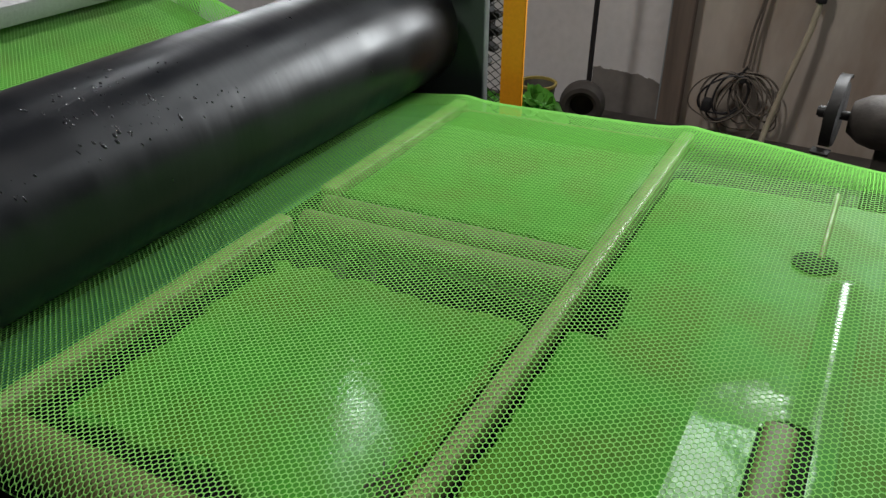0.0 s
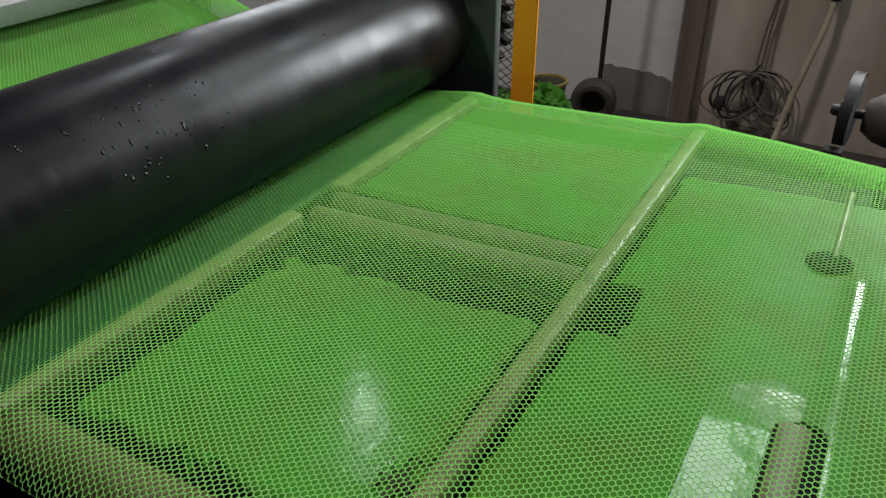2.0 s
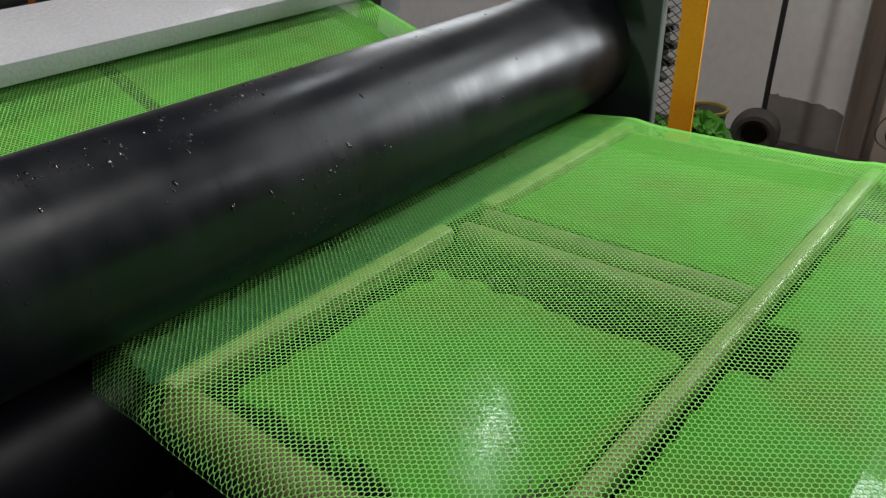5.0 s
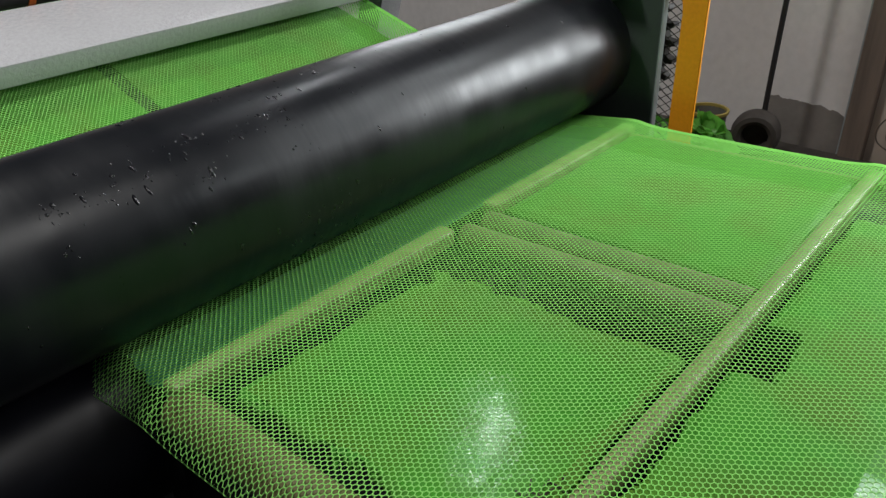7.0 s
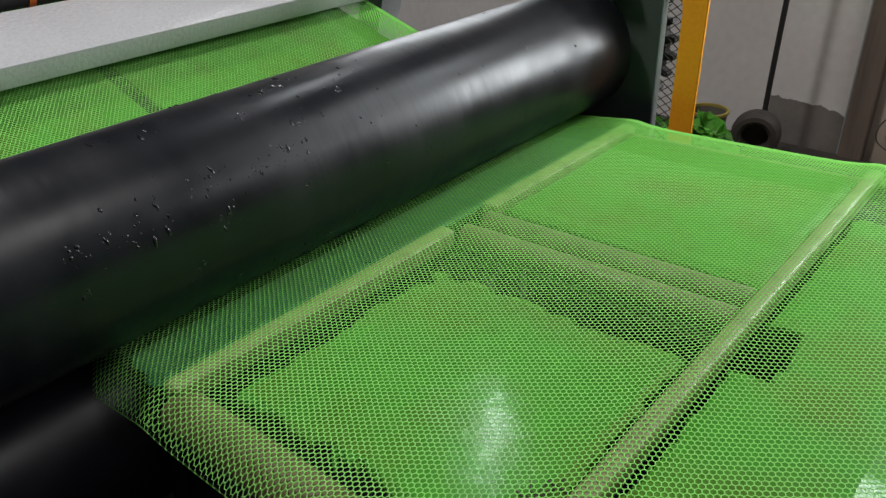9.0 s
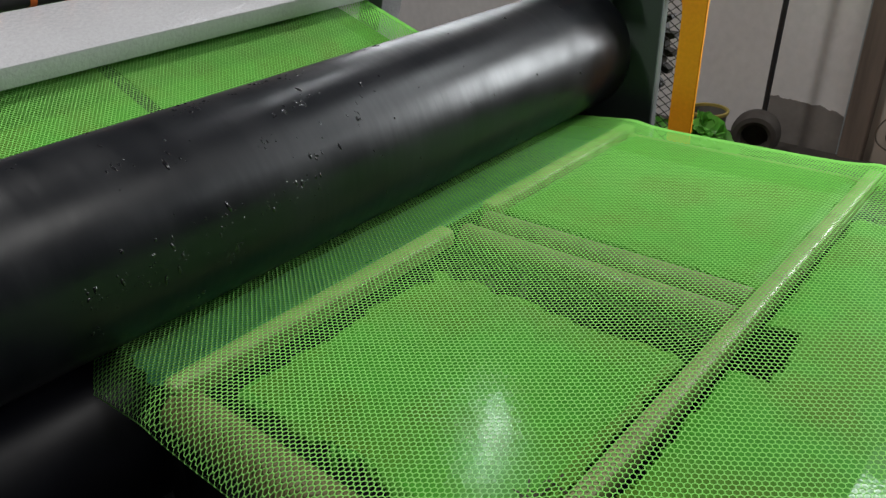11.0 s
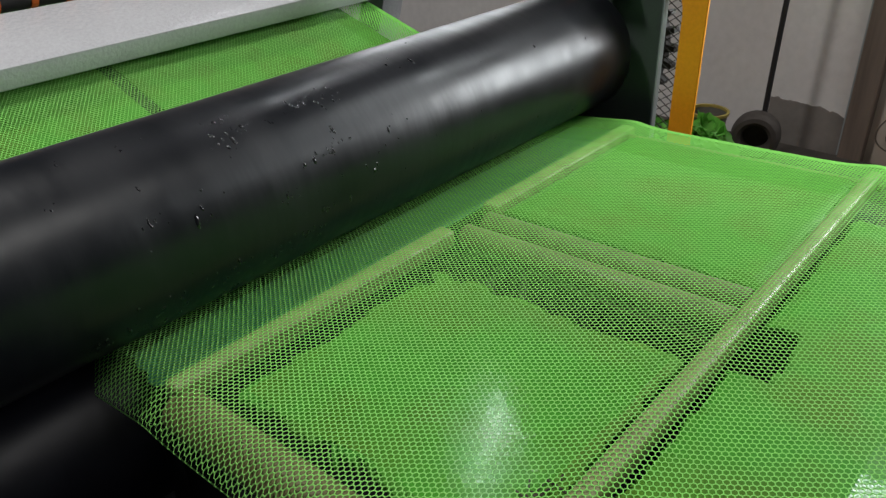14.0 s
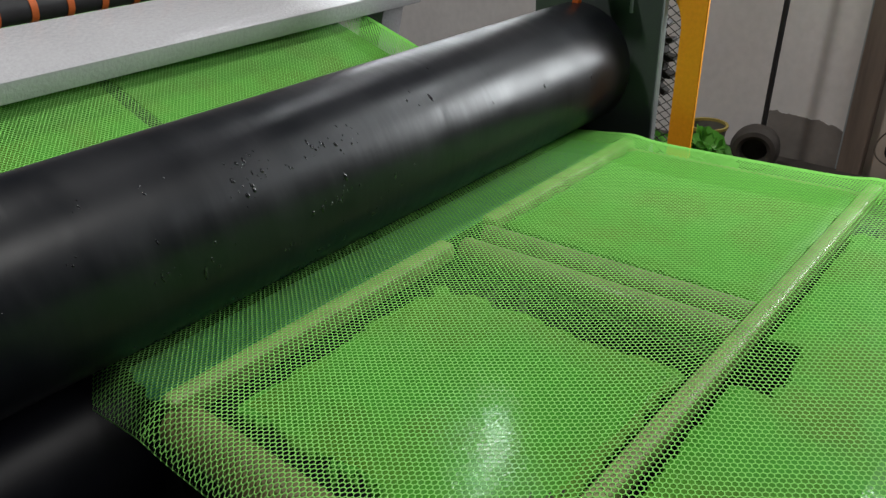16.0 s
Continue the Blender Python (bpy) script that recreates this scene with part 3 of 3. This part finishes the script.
def dark_strip():
    """A flat strip added to make the gap of the far sheets a dark streak."""
    ob = part("dark_strip", bm_box((0.700, 0.03, -0.012), (0.754, 0.72, 0.0), 0.002, 1), MATTE)
    ob.matrix_world = pose(0, ROLL_Y + ROLL_R * math.sin(RISE), ROLL_Z - ROLL_R * math.cos(RISE) - 0.0465, 16.8, 0, 0)
    return tagged(ob, "dark flat strip added under the gap of the far sheets", "strap")


dark_strip()

# ---- bench by the wall, and what stands on it ----
BENCH_Z = 0.645


def workbench():
    base = empty("workbench", pose(0, 0, 0))
    part("bench_top", bm_box((1.74, -1.2, BENCH_Z - 0.05), (2.28, 1.35, BENCH_Z), 0.005), BENCH, base)
    for x in (1.78, 2.22):
        for y in (-1.15, 0.1, 1.3):
            part("leg", bm_box((x - 0.03, y - 0.03, 0), (x + 0.03, y + 0.03, BENCH_Z - 0.05), 0.004), BENCH, base)
    return tagged(base, "dark dirty wooden workbench along the wall", "bench")


workbench()


def bench_grinder():
    base = empty("bench_grinder", pose(1.93, -0.118, BENCH_Z, 0, 0, -5))
    ax = 0.222
    mot = bm_lathe([(0.0, -0.118), (0.036, -0.118), (0.042, -0.10), (0.053, -0.072), (0.060, -0.055), (0.062, 0.06), (0.055, 0.09), (0.036, 0.118), (0.0, 0.118)], 36, "X")
    mot.transform(pose(0, 0, ax, 0, 0, 90))
    part("motor", mot, CAST, base, "grimy cast-iron grinder motor")
    stand = join(bm_box((-0.05, -0.08, 0), (0.05, 0.08, 0.014), 0.004), bm_box((-0.022, -0.05, 0.010), (0.022, 0.05, ax - 0.05), 0.008))
    part("base", stand, CAST, base)
    part("shaft", bm_cyl((0, -0.19, ax), (0, 0.19, ax), 0.011, 16, 0.001), STEEL, base)
    for s in (1, -1):
        wh = bm_lathe([(0.012, -0.011), (0.073, -0.011), (0.076, -0.008), (0.076, 0.008), (0.073, 0.011), (0.012, 0.011)], 48, "X")
        wh.transform(pose(0, s * 0.150, ax, 0, 0, 90))
        part("grinding_wheel", wh, STONE, base, "worn grey grinding wheel")
        nut = bm_lathe([(0.0, 0.0), (0.030, 0.0), (0.030, 0.006), (0.014, 0.008), (0.014, 0.020), (0.0, 0.020)], 6 if s < 0 else 24, "X")
        nut.transform(pose(0, s * 0.165, ax, 0, 0, 90 if s > 0 else -90))
        part("flange", nut, STEEL, base)
        bm = bmesh.new()
        R0, R1 = 0.086, 0.092
        prev = None
        for k in range(14):
            a = radians(60 + k * 12)
            q = [bm.verts.new((r * math.cos(a), s * 0.150 + w, ax + r * math.sin(a))) for r, w in ((R0, -0.012), (R1, -0.012), (R1, 0.012), (R0, 0.012))]
            if prev:
                for i in range(4):
                    bm.faces.new((prev[i], prev[(i + 1) % 4], q[(i + 1) % 4], q[i]))
            prev = q
        bmesh.ops.recalc_face_normals(bm, faces=bm.faces[:])
        part("wheel_guard", bm, STEEL, base)
        part("tool_rest", bm_box((-0.12, s * 0.15 - 0.02, ax - 0.06), (-0.085, s * 0.15 + 0.02, ax - 0.054), 0.001, 1), STEEL, base)
    return tagged(base, "old grimy bench grinder with a worn wheel on the bench", "grinder")


bench_grinder()


def loop(cx, cy, cz, ry, rz, tilt, wob, seed, n=48):
    rnd = random.Random(seed)
    p1, p2 = rnd.uniform(0, 6), rnd.uniform(0, 6)
    P = []
    for k in range(n):
        a = 2 * math.pi * k / n
        r = 1 + wob * math.sin(2 * a + p1) + wob * 0.6 * math.sin(3 * a + p2)
        y, z = ry * r * math.cos(a), rz * r * math.sin(a)
        P.append((cx + 0.012 * math.sin(a + p2), cy + y * math.cos(tilt) - z * math.sin(tilt), cz + y * math.sin(tilt) + z * math.cos(tilt)))
    return P


def cable_coil():
    base = empty("cable_coil", pose(WALL_X - 0.03, 0.284, 0.742))
    rnd = random.Random(3)
    for k in range(14):
        s, tilt = rnd.uniform(0.45, 1.05), rnd.uniform(-0.75, 0.75)
        tall, wide = 0.092 * s, 0.075 * rnd.uniform(0.45, 1.05) * s
        mid = (0.004 + tall * math.sin(tilt), 0.080 - tall * math.cos(tilt))
        part("cable_loop", bm_tube(loop(-0.002 * k, mid[0], mid[1], wide, tall, tilt, 0.10, k), rnd.uniform(0.0020, 0.0030), 6, True), OLDCABLE if k % 4 else CABLE, base)
    for dy, lean in ((-0.002, 0.016), (0.012, 0.030)):
        part("cable_lead", bm_tube([(0, dy, 0.10), (0.005, dy - lean * 0.2, 0.2), (0.01, dy - lean * 0.8, 0.32), (0.015, dy - lean * 1.6, 0.55), (0.02, dy - lean * 1.9, 1.0)], 0.0035, 6), OLDCABLE, base)
    part("tie", bm_cyl((-0.035, 0.004, 0.075), (0.01, 0.004, 0.075), 0.012, 12, 0.003), CABLE, base, "black tie at the top of the coil")
    part("plug", bm_box((-0.05, 0.072, -0.028), (-0.015, 0.100, 0.008), 0.008), CABLE, base, "black plug")
    part("wall_hook", bm_cyl((0.03, 0.004, 0.095), (-0.03, 0.004, 0.1), 0.004, 8), STEEL, base)
    return tagged(base, "tangled coil of dusty brown cable hanging on the wall", "cable")


cable_coil()


def hanging_cable():
    pts = [(WALL_X - 0.15, 0.684 + 0.012 * math.sin(z * 3) + 0.022 * (z - 0.6), z) for z in [BENCH_Z + 0.008 + 0.1 * k for k in range(22)]]
    return tagged(part("hanging_cable", bm_tube(pts, 0.0075, 10), CABLE), "black cable hanging straight down before the wall", "cable")


hanging_cable()


def hose():
    X = WALL_X - 0.06
    pts = [(X - 0.02, 0.205, BENCH_Z + 0.006), (X, 0.196, 0.72), (X, 0.184, 0.79), (X + 0.01, 0.166, 0.88), (X + 0.02, 0.148, 0.97), (X + 0.03, 0.140, 1.05), (X + 0.04, 0.140, 1.3)]
    base = empty("water_hose", pose(0, 0, 0))
    part("hose_tube", bm_tube(pts, 0.0085, 10), HOSE, base)
    part("coupling", bm_cyl((X + 0.03, 0.141, 1.035), (X + 0.035, 0.140, 1.075), 0.014, 16, 0.003), CABLE, base, "black coupling")
    return tagged(base, "pale yellowed hose leaning up the wall", "hose")


hose()


def pulley_tyre():
    base = empty("old_tyre", pose(2.12, 0.70, BENCH_Z + 0.0666, 0, 0, 14))
    prof = [(0.036, -0.030), (0.046, -0.036), (0.058, -0.034), (0.065, -0.022), (0.0667, 0.0), (0.065, 0.022), (0.058, 0.034), (0.046, 0.036), (0.036, 0.030), (0.034, 0.0), (0.036, -0.030)]
    part("tyre", bm_lathe(prof, 48, "X"), TYRE, base)
    part("rim", bm_lathe([(0.0, 0.0), (0.036, 0.0), (0.036, 0.01), (0.0, 0.01)], 32, "X"), STEEL, base)
    return tagged(base, "small old rubber tyre standing on the bench", "tyre")


pulley_tyre()


def bucket():
    base = empty("paint_bucket", pose(2.16, 0.86, BENCH_Z))
    part("bucket_body", bm_lathe([(0.0, 0.004), (0.043, 0.004), (0.045, 0.0), (0.047, 0.004), (0.055, 0.088), (0.053, 0.088), (0.045, 0.008), (0.0, 0.008)], 36), BUCKET, base)
    part("bucket_rim", bm_lathe([(0.052, 0.086), (0.059, 0.086), (0.059, 0.094), (0.052, 0.094), (0.052, 0.086)], 36), RIMY, base, "yellow-stained rim")
    return tagged(base, "small grimy bucket with a yellow-stained rim on the bench", "bucket")


bucket()


def film_scrap(x, y, s, seed):
    """A loose heap of torn, curled leaves of film."""
    leaves = []
    rnd = random.Random(int(seed))
    for k in range(22):
        a, up = rnd.uniform(0, 2 * math.pi), rnd.random()
        far = s * (1 - 0.75 * up) * rnd.uniform(0.1, 0.85)
        m = pose(0.7 * far * math.cos(a), far * math.sin(a), s * (0.12 + 0.62 * up), rnd.uniform(-35, 35), rnd.uniform(-60, 10), rnd.uniform(-40, 40))
        w, h = s * rnd.uniform(0.4, 0.75), s * rnd.uniform(0.45, 0.85)
        curl = rnd.uniform(-0.9, 0.9)
        bm = bmesh.new()
        g = []
        for j in range(7):
            v = j / 6 - 0.5
            row = []
            for i in range(6):
                u = i / 5 - 0.5
                rag = 1 + 0.45 * noise.noise((u * 5 + k, v * 5, seed))
                row.append(bm.verts.new(m @ Vector((u * w * rag, v * h * rag, (curl * (u * u + 0.5 * v * v) + 0.25 * noise.noise((u * 3, v * 3 + k, seed))) * s))))
            g.append(row)
        for j in range(6):
            for i in range(5):
                bm.faces.new((g[j][i], g[j][i + 1], g[j + 1][i + 1], g[j + 1][i]))
        bmesh.ops.solidify(bm, geom=bm.faces[:], thickness=0.0012)
        leaves.append(bm)
    low = min(v.co.z for bm in leaves for v in bm.verts)
    ob = empty("film_scrap", pose(x, y, BENCH_Z - low))
    for bm in leaves:
        part("film_leaf", bm, FILM, ob)
    return tagged(ob, "crumpled heap of bright green plastic film on the bench", "plastic scrap", "green film scraps")


film_scrap(2.0, 0.805, 0.10, 1.0)
film_scrap(1.96, 0.725, 0.05, 7.0)
film_scrap(2.0, 0.94, 0.08, 4.0)

# ---- the mesh belt ----
PX, PY = 0.0078, 0.0055


def belt_profile():
    """The belt's way in the y-z plane: over the bars, under the roller, and up."""
    P = [(y, sag_z(y)) for y in np.arange(-1.2, BAR_A + 0.0135, 0.004)]
    R = ROLL_R + 0.0012
    ay, az = P[-1]
    d = math.hypot(ROLL_Y - ay, ROLL_Z - az)
    fall = math.asin(R / d) - math.atan2(ROLL_Z - az, ROLL_Y - ay)
    a0, a1 = -fall, RISE
    ty, tz = ROLL_Y + R * math.sin(a0), ROLL_Z - R * math.cos(a0)
    n = 30
    P += [(ay + (ty - ay) * k / n, az + (tz - az) * k / n) for k in range(1, n)]
    P += [(ROLL_Y + R * math.sin(a), ROLL_Z - R * math.cos(a)) for a in np.linspace(a0, a1, 24)]
    ey, ez = P[-1]
    P += [(ey + k * 0.01 * math.cos(RISE), ez + k * 0.01 * math.sin(RISE)) for k in range(1, 140)]
    P = np.array(P)
    s = np.concatenate([[0], np.cumsum(np.hypot(*np.diff(P, axis=0).T))])
    return s, P


BS, BP = belt_profile()


def belt_pose(s):
    h = PY
    a = [np.interp(s - h, BS, BP[:, k]) for k in (0, 1)]
    b = [np.interp(s + h, BS, BP[:, k]) for k in (0, 1)]
    return pose(0, (a[0] + b[0]) / 2, (a[1] + b[1]) / 2, math.degrees(math.atan2(b[1] - a[1], b[0] - a[0])), 0, 0)


def edge_pose(s):
    m = belt_pose(s)
    y = m.translation.y
    turn = radians(droop(y - 0.005) - droop(y + 0.005)) / 0.01 * 0.075
    return Matrix.Translation((HINGE, 0, 0)) @ m @ Matrix.Rotation(turn, 4, "X") @ Matrix.Rotation(radians(droop(y)), 4, "Y")


def cross_z(x):
    """Across its width the belt lies flat and turns down over the near side tube."""
    return -0.033 * max(0.0, (0.330 - x) / 0.055) ** 2


COLS = int((BELT_X1 - BELT_X0) / PX)
CUT = COLS - 18
HINGE = BELT_X0 + PX * CUT


def droop(y):
    """How far the belt's far edge hangs down, in degrees: it has a rim to lie on only past bar B."""
    u = min(1.0, max(0.0, (0.21 - y) / 0.34))
    return 10.5 * u * u * (3 - 2 * u)


def strip_mesh(i0, i1, ox=0.0):
    """Two rows of hexagonal holes; each cord is a low rounded ridge."""
    V, NRM, F, key = [], [], [], {}

    def vert(x, y, z, n, shared=True):
        k = (round(x, 6), round(y, 6), round(z, 6)) if shared else None
        if k in key:
            return key[k]
        V.append((x - ox, y, z + cross_z(x)))
        a = math.atan2(cross_z(x + 0.001) - cross_z(x - 0.001), 0.002)
        NRM.append((n[0] * math.cos(a) - n[2] * math.sin(a), n[1], n[0] * math.sin(a) + n[2] * math.cos(a)))
        if k:
            key[k] = len(V) - 1
        return len(V) - 1
    cols = COLS
    for row in (0, 1):
        for i in range(i0, i1):
            cx = BELT_X0 + PX * (i + 0.5 + 0.5 * row)
            cy = PY * (row - 0.5)
            hexa = [(0, 2 / 3), (0.5, 1 / 3), (0.5, -1 / 3), (0, -2 / 3), (-0.5, -1 / 3), (-0.5, 1 / 3)]
            top, hole = [], []
            side = 0.80 - 0.55 * min(1, max(0, (i - COLS + 50) / 40))
            for hx, hy in hexa:
                top.append(vert(cx + hx * PX, cy + hy * PY, 0.0007, (0, 0, 1)))
                dx, dy = hx * PX, hy * PY
                L = math.hypot(dx, dy)
                r = 0.5 * L + 0.5 * 0.0040
                f = (0.82 - 0.30 * min(1, max(0, (i - COLS + 12) / 10))) * r / L
                ux, uy = dx / L, dy / L
                hole.append(vert(cx + dx * f, cy + dy * f, -0.0001, (-ux * side, -uy * side, math.sqrt(1 - side * side)), False))
            for k in range(6):
                F.append((top[k], hole[k], hole[(k + 1) % 6], top[(k + 1) % 6]))
    if i1 == cols:
        # plain hem along the far edge
        x = BELT_X0 + PX * cols
        hem = [vert(x - 0.001, -PY, 0.0009, (0, 0, 1), False), vert(x + 0.013, -PY, 0.0009, (0, 0, 1), False), vert(x + 0.013, PY, 0.0009, (0, 0, 1), False), vert(x - 0.001, PY, 0.0009, (0, 0, 1), False)]
        F.append(tuple(hem))
        low = [vert(x + 0.013, -PY, -0.002, (1, 0, 0), False), vert(x + 0.013, PY, -0.002, (1, 0, 0), False)]
        F.append((hem[1], low[0], low[1], hem[2]))
    if i0 == 0:
        x = BELT_X0
        cord = [[vert(x + dx, y, dz, n, False) for dx, dz, n in ((0.0011, 0.0001, (-0.6, 0, 0.8)), (0.0005, 0.0, (-0.9, 0, 0.4)), (0.0002, -0.0004, (-1, 0, 0)), (0.0004, -0.0008, (-0.7, 0, -0.7)))] for y in (-PY, PY)]
        for q in range(3):
            F.append((cord[0][q], cord[1][q], cord[1][q + 1], cord[0][q + 1]))
    me = bpy.data.meshes.new("belt_strip")
    me.from_pydata(V, [], F)
    me.materials.append(GREEN)
    me.materials.append(HEM)
    for p in me.polygons:
        p.use_smooth = True
        if p.center.x + ox > HINGE or len(p.vertices) == 4 and p.area > PX * PY:
            p.material_index = 1
    me.normals_split_custom_set_from_vertices(NRM)
    return me


belt = tagged(empty("mesh_belt", pose(0, 0, 0)), "bright green wet plastic mesh belt with hexagonal holes", "conveyor belt")
STRIP = strip_mesh(0, CUT)
MARGIN = strip_mesh(CUT, COLS, HINGE)
STRIPS, EDGES = [], []
S_FIRST = float(np.interp(-0.72, BP[:, 0], BS))
S_LAST = float(np.interp(1.60, BP[:, 0], BS))
for k in range(int((S_LAST - S_FIRST) / (2 * PY))):
    st = new("belt_strip", STRIP)
    st.parent = belt
    STRIPS.append((st, S_FIRST + 2 * PY * k))
    ed = new("edge_strip", MARGIN)
    ed.parent = belt
    EDGES.append((ed, S_FIRST + 2 * PY * k))


def motions():
    """The rollers turn and draw the belt under the press."""
    times = [0.5 * k for k in range(33)]
    for t_ob, y, z, sign in ((press, ROLL_Y, ROLL_Z, 1), (lower, ROLL_Y, ROLL_Z - 0.2644, -1)):
        walk(t_ob, [(t, pose(0, y, z, sign * TURN * t, 0, 0)) for t in times])
    walk(drive, [(t, pose(1.598, ROLL_Y, ROLL_Z, TURN * t, 0, 0)) for t in times])
    for ob, s in STRIPS:
        walk(ob, [(t, belt_pose(s + SPEED * t)) for t in times])
    for ob, s in EDGES:
        walk(ob, [(t, edge_pose(s + SPEED * t)) for t in times])


motions()
